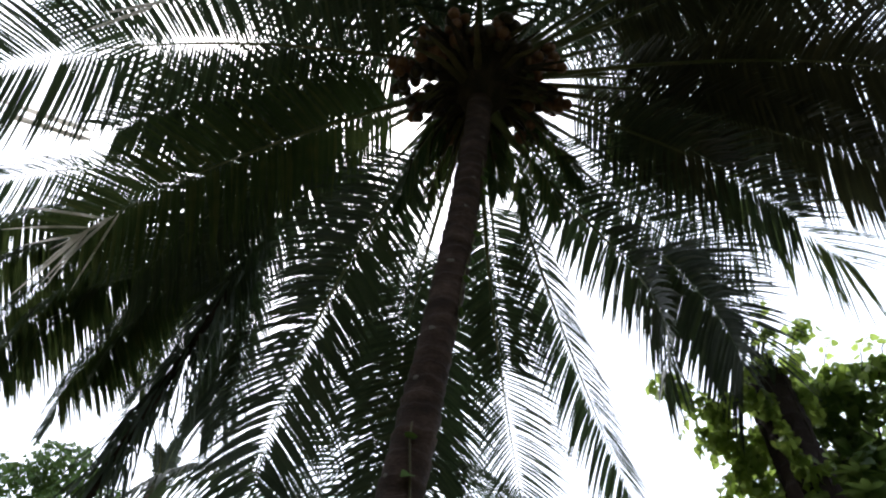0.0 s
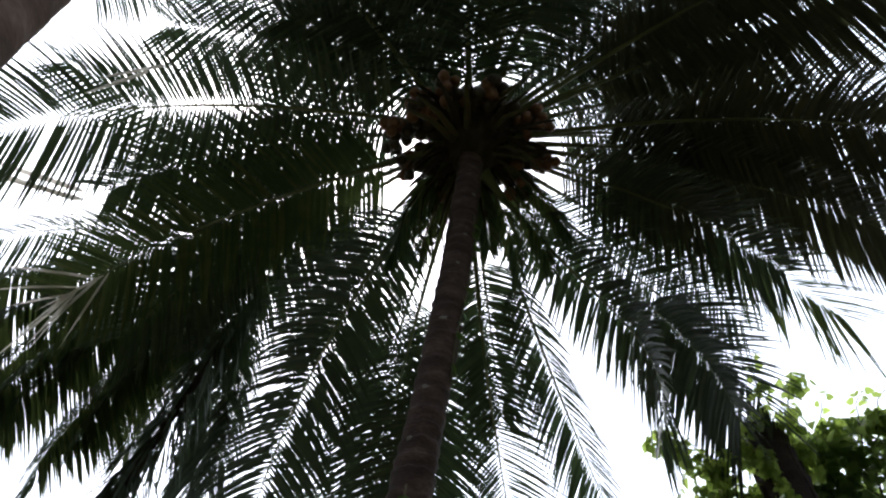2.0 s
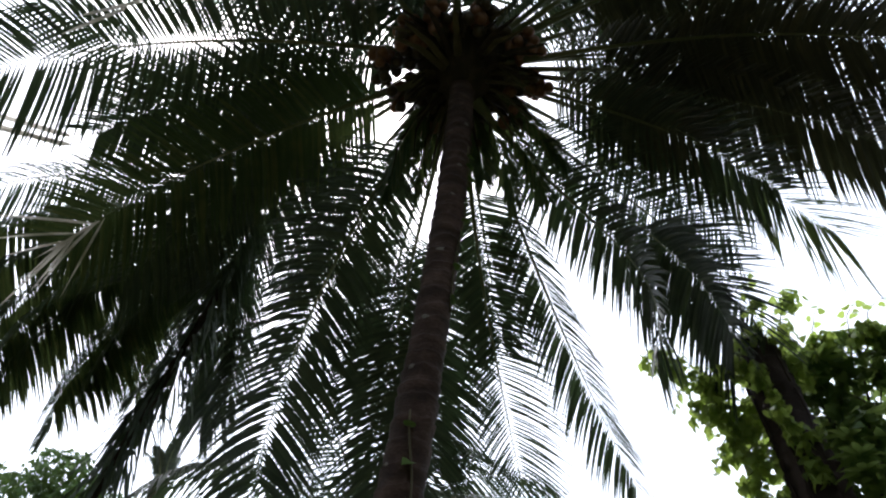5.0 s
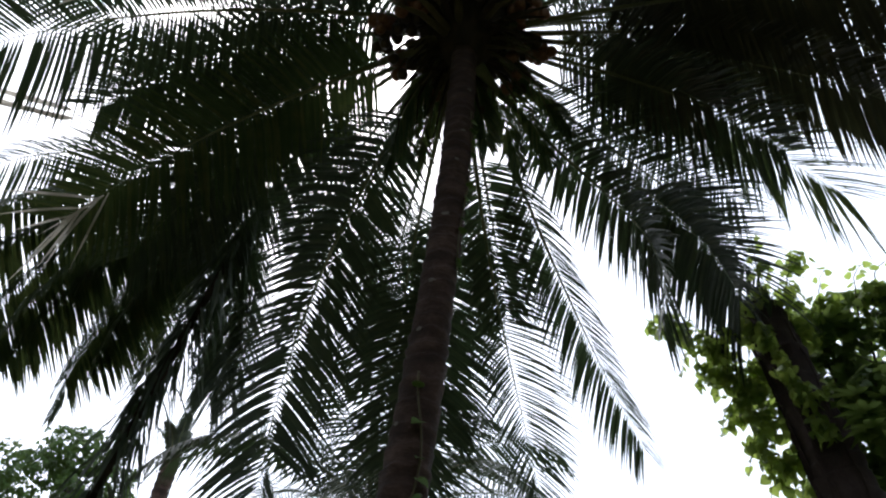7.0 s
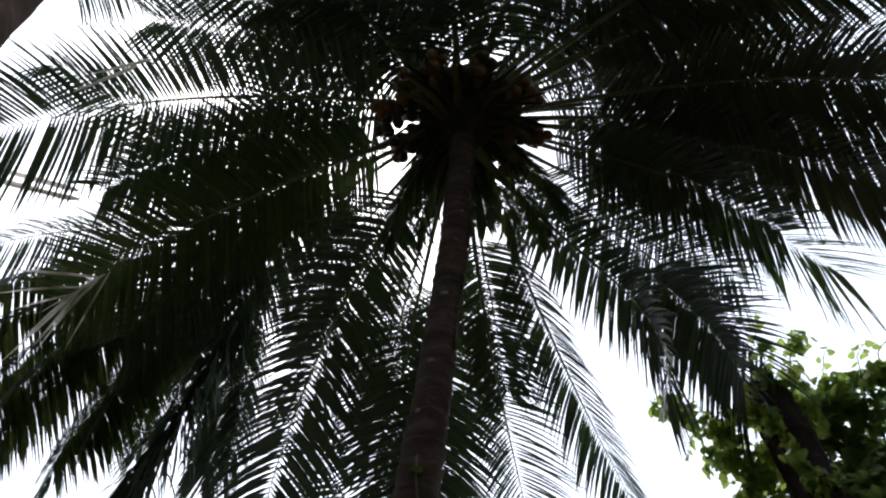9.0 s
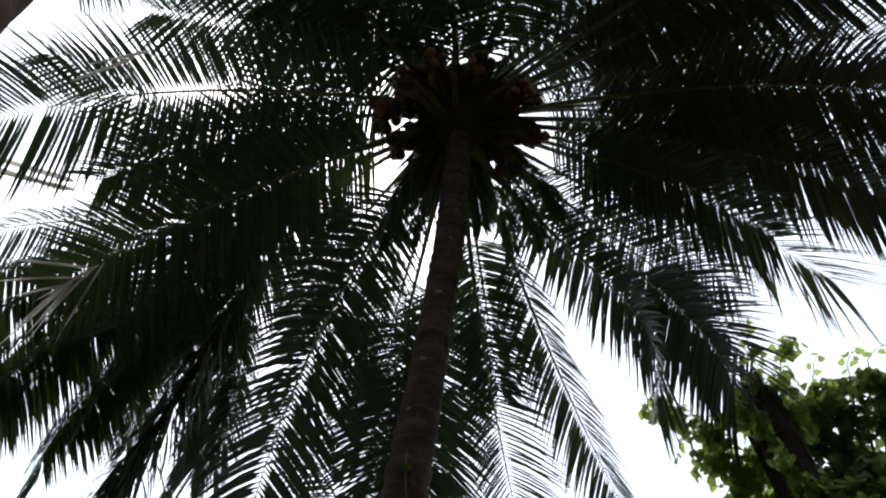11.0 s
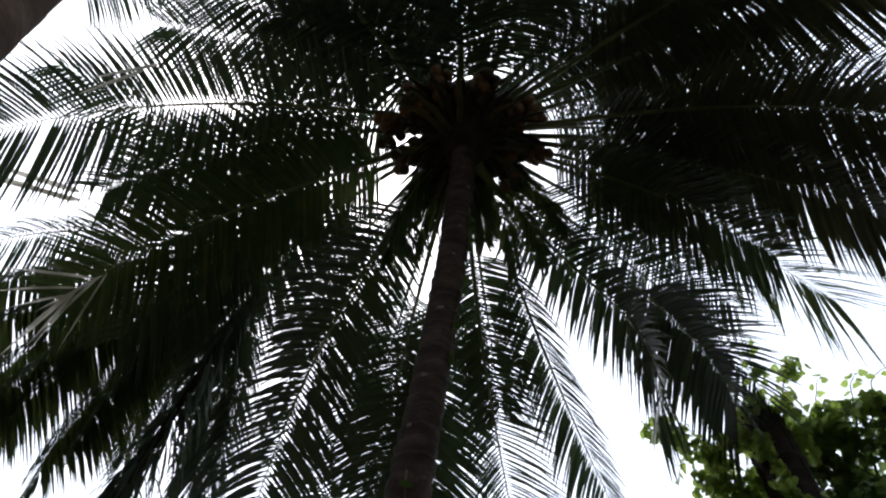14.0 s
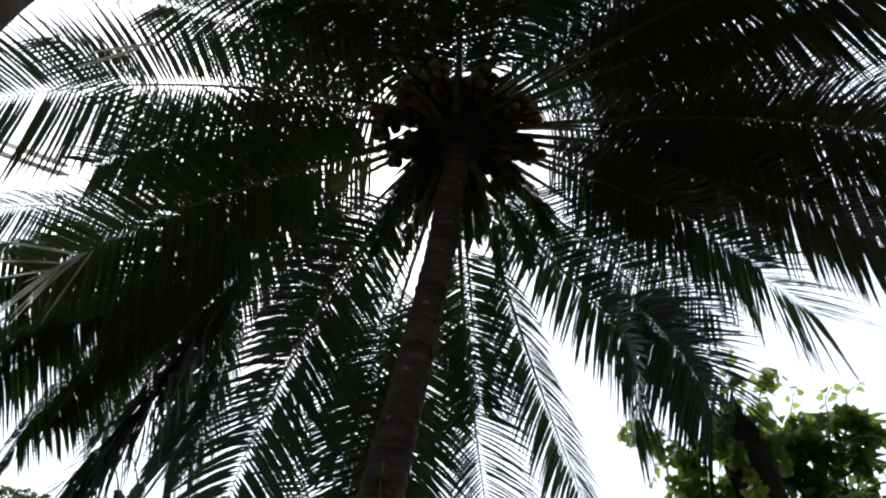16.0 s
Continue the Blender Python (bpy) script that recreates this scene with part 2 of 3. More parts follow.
def ringed_trunk(axis, radius, z0, z1, rng, ring=0.115, sides=28, tilt=0.25, worn=1.0):
    """A palm trunk: leaf scars ring it as uneven steps, each a little proud at its upper edge."""
    verts, faces, rows = [], [], 0
    z = z0
    while z < z1:
        step = ring * rng.uniform(0.75, 1.3)
        ph, am, jut = rng.uniform(0, 6.28), rng.uniform(0.2, 1.0) * tilt, rng.uniform(0.6, 1.5)
        for u, bulge in ((0.0, 0.0), (0.12, -0.008), (0.55, 0.002), (0.88, 0.009 * jut), (0.97, 0.010 * jut)):
            zz = z + u * step
            cx, cy = axis(zz)
            for k in range(sides):
                a = 2 * math.pi * k / sides
                n3 = noise.noise(Vector((math.cos(a) * 1.7, math.sin(a) * 1.7, zz * 3.1)))
                n4 = noise.noise(Vector((math.cos(a) * 6, math.sin(a) * 6, zz * 14)))
                n5 = noise.noise(Vector((math.cos(a) * 2.5, math.sin(a) * 2.5, zz * 7.0 + 9)))
                rr = radius(zz) * (1 + worn * (0.07 * n3 + 0.035 * n5)) + worn * (bulge * (0.5 + 1.6 * max(0, n5 + 0.35)) + 0.006 * n4)
                verts.append((cx + rr * math.cos(a), cy + rr * math.sin(a), zz + am * 0.06 * math.sin(a + ph) + 0.016 * n5))
            rows += 1
        z += step
    for i in range(rows - 1):
        for k in range(sides):
            a, b = i * sides + k, i * sides + (k + 1) % sides
            faces.append((a, b, b + sides, a + sides))
    faces.append(tuple((rows - 1) * sides + k for k in range(sides)))
    return verts, faces


def nut_mesh(mat):
    """An egg-shaped nut with three faint ridges and a cap where it hangs."""
    verts, faces, sides = [], [], 12
    rows = [(-1.0, 0.06), (-0.9, 0.4), (-0.6, 0.78), (-0.15, 1.0), (0.3, 0.92), (0.65, 0.66), (0.85, 0.4), (0.93, 0.42), (1.0, 0.2)]
    for zz, rr in rows:
        for k in range(sides):
            a = 2 * math.pi * k / sides
            q = rr * (1 + 0.06 * math.cos(3 * a))
            verts.append((0.085 * q * math.cos(a), 0.085 * q * math.sin(a), 0.105 * zz))
    for i in range(len(rows) - 1):
        for k in range(sides):
            a, b = i * sides + k, i * sides + (k + 1) % sides
            faces.append((a, b, b + sides, a + sides))
    faces.append(tuple(range(sides - 1, -1, -1)))
    faces.append(tuple((len(rows) - 1) * sides + k for k in range(sides)))
    return mesh_from("coconut", verts, faces, mat)


def broad_leaf(p, d, n, size, cup=0.15):
    """A heart-shaped leaf, folded along its midrib, its tip bent down."""
    w = d.cross(n).normalized()
    out = ((0.0, 0.06, 0.0), (-0.06, 0.34, 0.06), (0.22, 0.5, 0.1), (0.55, 0.38, 0.06), (0.82, 0.15, -0.05))
    verts, faces = [p], []
    for x, y, zc in out:
        c = p + d * (x * size)
        low = n * (-0.3 * max(0, x) ** 2 * size)
        verts += [c + w * (y * size) + n * (cup * y * size) + low, c + low * 0.9, c - w * (y * size) + n * (cup * y * size) + low]
    tip = p + d * size - n * (0.32 * size)
    verts.append(tip)
    for k in range(4):
        a = 1 + 3 * k
        faces += [(a, a + 1, a + 4, a + 3), (a + 1, a + 2, a + 5, a + 4)]
    e = 1 + 3 * 4
    faces += [(e, e + 1, len(verts) - 1), (e + 1, e + 2, len(verts) - 1)]
    return verts, faces


def any_way(rng):
    while True:
        v = Vector((rng.uniform(-1, 1), rng.uniform(-1, 1), rng.uniform(-1, 1)))
        if 0.1 < v.length < 1:
            return v.normalized()


def leaf_cloud(rng, centre, size, count, leaf, hollow=0.55, droop=0.5):
    """Leaves through an uneven egg of twigs, denser towards its skin, with gaps where a slow noise runs low."""
    out = []
    c = Vector(centre)
    while len(out) < count:
        d = any_way(rng)
        rad = rng.uniform(hollow, 1.0) ** 0.6
        rad *= 1 + 0.35 * noise.noise(d * 2.3 + c)
        p = c + Vector((d.x * size[0], d.y * size[1], d.z * size[2])) * rad
        if noise.noise(p * (0.35 / leaf) + Vector((7, 3, 1))) < -0.22:
            continue
        face = (d * 0.6 + Z * 0.7 + any_way(rng) * 0.7).normalized()
        way = any_way(rng)
        way = way - face * way.dot(face) - Z * droop
        way = way.normalized()
        face = (face - way * face.dot(way)).normalized()
        out.append(broad_leaf(p, way, face, leaf * rng.uniform(0.6, 1.25)))
    return out


# ---- ground ----
def ground():
    verts, faces, n = [], [], 60
    edges = [math.copysign(abs(k / 30) ** 3 * 1500 + abs(k) * 0.5, k) for k in range(-30, 31)]
    for y in edges:
        for x in edges:
            d = math.hypot(x, y)
            verts.append((x, y, 0.12 * noise.noise(Vector((x * 0.35, y * 0.35, 0))) * min(1, d / 6) + 0.5 * noise.noise(Vector((x * 0.02, y * 0.02, 5))) * min(1, d / 60)))
    for j in range(n):
        for i in range(n):
            a = j * (n + 1) + i
            faces.append((a, a + 1, a + n + 2, a + n + 1))
    return tagged(new("ground", mesh_from("ground", verts, faces, SOIL)), "dark damp soil with short grass under the palms", "ground", kind="structure")


ground()

# ---- the coconut palm ----
CROWN = (0.289, 3.45, 8.2)


def palm_axis(z):
    return -0.60 + 0.19 * z - 0.0095 * z * z, 3.45


def palm_radius(z):
    return 0.126 + 0.028 * max(0, (4.6 - z) / 3.0) + 0.09 * max(0, 0.6 - z) ** 2 + 0.004 * max(0, (z - 5.4) / 2.6)


def coconut_palm():
    rng = random.Random(11)
    palm = tagged(new("coconut_palm"), "tall coconut palm with drooping dark fronds and brown nut bunches", "palm tree", group="coconut palms")
    v, f = ringed_trunk(palm_axis, palm_radius, -0.1, 8.05, rng, 0.13, 32, 0.4, 0.62)
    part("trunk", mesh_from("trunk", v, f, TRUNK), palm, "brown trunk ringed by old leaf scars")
    crown = Vector(CROWN)

    # fibrous heart where the frond feet clasp the trunk
    path = [Vector((palm_axis(z)[0], 3.45, z)) for z in (7.75, 7.95, 8.15, 8.4, 8.7, 9.0)]
    # widened in near-black fibre to darken the shaded core
    v, f = tube(path, [0.15, 0.3, 0.48, 0.55, 0.46, 0.1], 20)
    v = [p + any_way(rng) * 0.015 for p in v]
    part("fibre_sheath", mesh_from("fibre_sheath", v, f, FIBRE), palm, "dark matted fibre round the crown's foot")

    def fr(*a, **k):
        return frond(palm, crown, rng, *a, **k)

    fr(-99.4, -1.6, 59.1, -3.2, 5.10, 0.29, count=98, width=0.046, start=0.16, short_tip=-0.1, ruffle=0.6, sides=((85, 42, 0.52, -7, 1.2), (80, 46, 0.34, -8, 1.2)))
    bleached = fr(-73.7, -3.6, 44.5, -5.6, 4.77, 0.02, single=True, mat=OLIVE_LEAF, count=112, width=0.052, start=0.2, sides=((71, 50, 0.5, -9, 1.06), (76, 53, 0.2, 0, 1.0)))
    fr(-47.9, -40.9, 57.8, 5.7, 5.38, 0.09, count=88, width=0.054, start=0.2, gaps=0.05, sides=((72, 47, 0.4, -8, 0.9), (72, 37, 0.74, -21, 1.12)))
    fr(4.5, -32.8, 37.3, 23.7, 5.12, -0.06, count=88, width=0.036, start=0.26, sides=((75, 41, 0.52, -8, 0.9), (66, 40, 0.64, -3, 0.63)))
    fr(23.4, -34.4, 11.4, 15.3, 5.12, 0.10, count=84, width=0.042, start=0.32, sides=((49, 39, 0.97, -34, 0.9), (50, 33, 0.82, 4, 0.87)))
    fr(48.3, -0.3, 85.6, 42.6, 4.72, 0.0, count=92, width=0.042, start=0.22, short_tip=0.1, sides=((74, 32, 0.52, -11, 1.12), (65, 46, 0.56, -17, 1.25)))
    fr(40.0, -14.4, 100.7, 85.0, 3.97, -0.29, count=84, width=0.044, start=0.22, longest=0.85, hang=0.7)
    fr(87.4, 5.3, 75.6, 25.9, 5.02, 0.01, count=100, width=0.056, start=0.29, sides=((75, 44, 0.5, -10, 1.1), (76, 44, 0.45, -10, 1.17)), mat=SHADED_BROWN_LEAF)
    fr(110.1, 16.8, 69.4, 22.1, 4.77, 0.09, count=96, width=0.058, start=0.31, sides=((78, 46, 0.5, -8, 1.1), (84, 46, 0.54, -8, 1.05)), mat=SHADED_BROWN_LEAF)
    fr(113.5, 49.4, 71.3, 17.1, 4.91, 0.09, count=92, width=0.052, start=0.26, longest=1.15, mat=SHADED_BROWN_LEAF)
    fr(-177.0, 39.9, 75.0, -0.7, 4.80, 0.00, count=96, width=0.055, start=0.12, longest=1.1)
    fr(-97.7, 47.7, 77.9, -12.3, 4.26, 0.05, count=88, width=0.046)
    fr(-131.6, 34.2, 68.6, -14.7, 4.71, -0.05, count=72, width=0.048, sides=((77, 41, 0.66, -5, 1.18), (75, 42, 0.55, -8, 1.1)))
    fr(143.8, 65.3, 85.7, 2.2, 4.75, 0.04, count=80, width=0.044, start=0.3)
    fr(69.0, 2.0, 52.0, 10.0, 4.55, 0.02, count=78, width=0.036, start=0.34, mat=OLIVE_LEAF, foot=1.3, torn=0.2, short_tip=-0.1, ruffle=2.0, sides=((74, 26, 0.6, -15, 1.25), (71, 21, 0.43, 7, 1.1)))

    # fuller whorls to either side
    fr(83, 3, 74, 24, 4.7, 0.0, hang=0.80, lift=-12, start=0.34, width=0.05, longest=0.95, foot=0.9, mat=SHADED_BROWN_LEAF)
    fr(45, -4, 88, 50, 4.5, 0.0, hang=0.90, lift=-15, start=0.62, width=0.048, count=80, short_tip=0.1)
    fr(-44, 0, 60, 0, 3.4, 0.05, hang=0.65, start=0.36, width=0.036, count=76, lift=-6, longest=0.9)
    fr(76, -4, 60, 16, 3.6, 0.0, hang=0.65, lift=-9, start=0.34, width=0.04, count=80, longest=0.9)
    fr(-62, 22, 72, -6, 4.6, 0.1, hang=0.90, lift=-12, longest=1.25, start=0.48, width=0.048, count=95)
    fr(-76, 30, 70, 0, 4.6, 0.15, hang=0.70, lift=-5, width=0.045, count=88, start=0.2)
    fr(-82, 20, 68, -2, 4.4, 0.1, hang=0.6, lift=-5, width=0.048, count=86, start=0.28, longest=0.95)
    fr(-63, 8, 64, -2, 4.9, 0.0, hang=0.9, lift=-12, width=0.048, count=90, start=0.34)
    fr(106, 30, 70, 14, 4.9, 0.1, hang=0.70, lift=-9, longest=1.2, start=0.34, foot=0.95, width=0.034, mat=SHADED_BROWN_LEAF)
    fr(118, 30, 60, 15, 5.2, 0.1, hang=0.75, lift=-6, longest=1.3, start=0.46, width=0.044, foot=0.95, mat=SHADED_BROWN_LEAF)
    fr(94, 10, 72, 16, 5.1, 0.04, hang=0.85, lift=-13, start=0.48, longest=0.95, foot=0.95, width=0.04, mat=SHADED_BROWN_LEAF)
    fr(98, 22, 75, 10, 4.9, 0.12, hang=0.7, lift=-12, longest=1.1, start=0.34, foot=0.95, width=0.033, mat=SHADED_BROWN_LEAF)
    fr(-155, 35, 75, 0, 4.7, 0.16, hang=0.75, lift=-6, width=0.04, count=86)
    fr(162, 30, 75, 0, 4.7, 0.16, hang=0.75, lift=-6, width=0.04, count=86)
    fr(-52, 18, 78, 0, 4.6, 0.08, hang=1.00, lift=-15, start=0.42, count=100)
    fr(-18, 2, 72, 0, 4.9, 0.05, hang=0.60, start=0.46, width=0.04, count=90)
    fr(-34, -2, 66, 0, 4.3, 0.05, hang=0.70, start=0.4, width=0.034, count=84)
    fr(-17, -20, 56, 2, 5.1, 0.0, hang=0.55, start=0.48, width=0.04, count=90)
    fr(-6, -12, 64, 4, 4.9, 0.0, hang=0.60, start=0.42, width=0.046, count=90)
    fr(122, 14, 62, 12, 4.9, 0.0, width=0.042, start=0.38, longest=1.1, count=76, mat=SHADED_BROWN_LEAF)
    fr(128, 44, 64, 6, 5.0, 0.05, width=0.041, start=0.28, longest=1.15, mat=SHADED_BROWN_LEAF)
    fr(100, 0, 70, 18, 4.8, 0.0, width=0.046, start=0.46, longest=1.0, mat=SHADED_BROWN_LEAF)
    fr(-112, 42, 70, -8, 3.7, 0.1, width=0.042, start=0.3, longest=1.0, count=66)
    fr(8, -22, 44, 8, 3.2, 0.0, width=0.036, start=0.42, longest=0.7, count=64)
    fr(92, 14, 60, 10, 2.8, 0.0, width=0.024, start=0.34, longest=0.8, count=56, hang=0.8, mat=SHADED_BROWN_LEAF)
    fr(78, 2, 60, 10, 2.8, 0.0, width=0.038, start=0.36, longest=0.7, count=52, hang=0.8, mat=SHADED_BROWN_LEAF)
    fr(-12, -30, 56, -2, 5.3, 0.0, width=0.036, start=0.55, longest=0.9, count=74)
    # split, sun-bleached leaflets at the end of a frond
    for k in range(10):
        root, t = along(bleached, rng.uniform(0.88, 1.0))
        side = t.cross(Z).normalized()
        aim = (t * rng.uniform(0.7, 1.0) - Z * rng.uniform(-0.1, 0.5) + side * rng.uniform(-1.0, 0.5)).normalized()
        v, f = leaflet(root - Z * 0.06, aim, (side + Z * rng.uniform(-0.5, 0.5)).normalized(), rng.uniform(0.6, 1.05), rng.uniform(0.022, 0.038), 0.5, rng.gauss(0, 0.2))
        part("leaflet", mesh_from("leaflet", v, f, DRY_LEAF), palm, "bleached split leaflet")

    # pale dry leaf strips caught in the fronds
    for a, b, wide in DRY_STRIPS:
        a, b = Vector(a), Vector(b)
        d = (b - a).normalized()
        v, f = leaflet(a, d, d.cross(Vector((0.1, -0.75, -0.65))).normalized(), (b - a).length, wide, 0.08, 0.05, STRIP)
        part("dry_strip", mesh_from("dry_strip", v, f, DRY_LEAF), palm, "bleached dry leaf strip")

    # the crowded inner whorls
    for k in range(8):
        fr(180 + (137.5 * k % 200) - 100 + rng.uniform(-6, 6), 32 + 4.0 * k, 62 + rng.uniform(-8, 8), rng.uniform(-10, 10), 4.5 - 0.05 * k, 0.12 + 0.015 * k, hang=0.8 - 0.03 * k, count=80, width=0.041, start=0.3)

    # short half-grown fronds that close the crown overhead
    for k in range(5):
        fr(118 + 31 * k + rng.uniform(-6, 6), rng.uniform(40, 56), 72, rng.uniform(-12, 12), rng.uniform(2.2, 2.9), 0.15, count=56, longest=0.75, hang=0.6, start=0.2, width=0.042)

    # young spear and upright fronds in the heart
    fr(20, 84, 12, 0, 2.6, 0.3, count=40, longest=0.45, hang=0.1, width=0.03, lift=30, angles=(28, 15))

    # a thin half-shaded frond between two fuller ones
    fr(59, 2, 64, 20, 3.7, 0.0, width=0.03, start=0.45, longest=0.85, count=62, hang=0.7)

    # nut bunches on short arching stalks; green holds the husk with shade in its colour
    brown, green = nut_mesh(NUT), nut_mesh(NUT_SHADED)
    for az, reach, drop, count, mesh in BUNCHES:
        a = radians(az)
        out = Vector((math.sin(a), math.cos(a), 0))
        base = crown + out * 0.14 + Z * 0.1
        path = [base, base + out * reach * 0.45 + Z * 0.12, base + out * reach * 0.85 + Z * (0.02 - drop * 0.3), base + out * reach - Z * drop]
        v, f = tube(path, [0.03, 0.026, 0.02, 0.012], 7)
        bunch = part("fruit_stalk", mesh_from("fruit_stalk", v, f, STALK), palm, "stalk hung with a cluster of nuts")
        placed = []
        for _ in range(400):
            if len(placed) >= count:
                break
            p = path[2].lerp(path[3], rng.uniform(0.2, 1.1)) + any_way(rng) * rng.uniform(0.05, 0.17)
            if all((p - q).length > 0.11 for q in placed):
                placed.append(p)
        for p in placed:
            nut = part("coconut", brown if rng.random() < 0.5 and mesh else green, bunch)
            d = (p - path[2]).normalized() * 0.6 - Z * 0.8
            nut.matrix_local = Matrix.LocRotScale(p, (-d).to_track_quat("Z", "Y"), Vector((1, 1, 1)) * rng.uniform(0.72, 0.98))

    # old flower stalks and dry strips among the feet
    # packed close and mostly near-black, to stand in for the core's shade
    for k in range(90):
        az = rng.uniform(0, 6.28)
        out = Vector((math.sin(az), math.cos(az), 0))
        b = crown + out * 0.2 + Z * rng.uniform(-0.3, 0.3)
        ln = rng.uniform(0.35, 0.85) * (0.45 if math.sin(az) < -0.8 else 1)
        path = [b, b + out * ln * 0.5 - Z * 0.02, b + out * ln - Z * rng.uniform(0.1, 0.4)]
        v, f = tube(path, [0.045, 0.036, 0.008], 6, 0.5)
        part("flower_stalk", mesh_from("flower_stalk", v, f, STALK if k % 3 == 0 else FIBRE), palm)

    # spent flower stalks and strips of fibre that hang below the crown
    for k in range(34):
        az = rng.uniform(-1.9, 1.9)
        out = Vector((math.sin(az), math.cos(az), 0))
        b = crown + out * rng.uniform(0.14, 0.22) + Z * rng.uniform(-0.3, 0.0)
        ln = rng.uniform(0.45, 1.1)
        path = [b, b + out * ln * 0.4 - Z * ln * 0.2, b + out * ln * 0.6 - Z * ln * 0.55, b + out * ln * 0.68 + any_way(rng) * 0.08 - Z * ln]
        part("flower_stalk", mesh_from("flower_stalk", *tube(path, [0.026, 0.02, 0.012, 0.003], 6, 0.45), STALK if k % 3 else FIBRE), palm)

    # narrow young leaves that hang between the frond feet
    for k, az in enumerate((-58, -40, -27, 18, 36, 52, 64)):
        fr(az + rng.uniform(-4, 4), rng.uniform(-42, -16), 50, rng.uniform(-10, 10), rng.uniform(1.2, 1.9), -0.05, count=36, longest=0.45, hang=1.0, angles=(34, 16), width=0.034, start=0.3, thick=0.6, mat=OLIVE_LEAF)

    settle(palm, (*palm_axis(0), 0))


# foot, tip, width
STRIP = ((0.0, 0.5), (0.06, 0.9), (0.3, 1.0), (0.6, 0.85), (0.85, 0.6), (1.0, 0.15))
DRY_STRIPS = (((-2.49, 2.17, 7.13), (-2.95, 2.19, 6.87), 0.035), ((-2.62, 2.2, 7.05), (-3.08, 2.29, 6.74), 0.035), ((-3.72, 3.55, 7.12), (-4.5, 3.1, 6.98), 0.06),
              ((-3.78, 3.62, 7.06), (-4.4, 3.18, 6.88), 0.055), ((-3.7, 3.6, 7.04), (-4.3, 3.22, 6.82), 0.05))

# bearing, reach, drop, nuts, 1 for half brown husks and 0 for all dark
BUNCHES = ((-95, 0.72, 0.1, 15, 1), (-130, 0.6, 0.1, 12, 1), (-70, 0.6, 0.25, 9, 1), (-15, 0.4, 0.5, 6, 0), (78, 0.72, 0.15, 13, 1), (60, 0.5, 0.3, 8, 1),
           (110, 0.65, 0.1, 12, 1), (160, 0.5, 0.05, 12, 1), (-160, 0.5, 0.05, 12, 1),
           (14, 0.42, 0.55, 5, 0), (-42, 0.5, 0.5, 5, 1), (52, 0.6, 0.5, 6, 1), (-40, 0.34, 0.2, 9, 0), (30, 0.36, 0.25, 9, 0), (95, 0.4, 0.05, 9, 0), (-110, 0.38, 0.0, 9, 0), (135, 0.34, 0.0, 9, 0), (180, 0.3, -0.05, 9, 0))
coconut_palm()


def on_trunk(z, a, out=0.0):
    """A place on the main trunk's bark, at a height and a bearing."""
    r = palm_radius(z) + out
    return Vector((palm_axis(z)[0] + r * math.sin(a), 3.45 + r * math.cos(a), z)), Vector((math.sin(a), math.cos(a), 0))


def climber(label, z0, z1, a0, swing, count, size, seed):
    """A thin creeper that winds up the bark and holds out small leaves."""
    rng = random.Random(seed)
    thing = tagged(new("climber"), label, "creeper", group="creepers on the trunk")
    path = [on_trunk(z0 + (z1 - z0) * i / 14, a0 + swing * math.sin(i * 0.55), 0.012)[0] for i in range(15)]
    part("stem", mesh_from("stem", *tube(path, [0.007] * 15, 6), STALK), thing)
    for k in range(count):
        i = 1 + int(13 * (k + rng.random() * 0.8) / count)
        p, out = path[i], on_trunk(z0, a0)[1]
        way = (out * 0.8 + any_way(rng) * 0.7 - Z * 0.5).normalized()
        face = (Z * 0.6 + out * 0.5 + any_way(rng) * 0.3)
        face = (face - way * face.dot(way)).normalized()
        part("leaf", mesh_from("leaf", *broad_leaf(p, way, face, size * rng.uniform(0.7, 1.2)), TREE_LEAF), thing)
    settle(thing, tuple(path[0]))


climber("small creeper with heart-shaped leaves low on the palm trunk", 2.2, 3.75, radians(165), 0.35, 8, 0.09, 3)
climber("thin creeper with little leaves up the palm trunk's side", 4.6, 6.6, radians(112), 0.25, 14, 0.075, 8)


def lichen_patch(z, a, size, seed):
    """A pale crust that follows the bark, with a ragged edge."""
    rng = random.Random(seed)
    c, out = on_trunk(z, a, 0.016)
    side = Vector((out.y, -out.x, 0))
    verts, faces = [c + out * 0.006], []
    for k in range(14):
        q = 2 * math.pi * k / 14
        r = size * rng.uniform(0.55, 1.15)
        u = r * math.cos(q)
        verts.append(c + side * u + Z * (r * 0.7 * math.sin(q)) - out * (u * u / 0.26 + 0.004))
    for k in range(14):
        faces.append((0, 1 + k, 1 + (k + 1) % 14))
    ob = new("lichen", mesh_from("lichen", verts, faces, LICHEN))
    tagged(ob, "pale grey lichen crust on the palm trunk's bark", "lichen", group="lichen on the trunk")


for k in range(8):
    lichen_patch(3.0 + 4.6 * ((k * 0.618) % 1.0), radians(130 + 100 * ((k * 0.377) % 1.0)), 0.018 + 0.016 * ((k * 0.23) % 1.0), 100 + k)


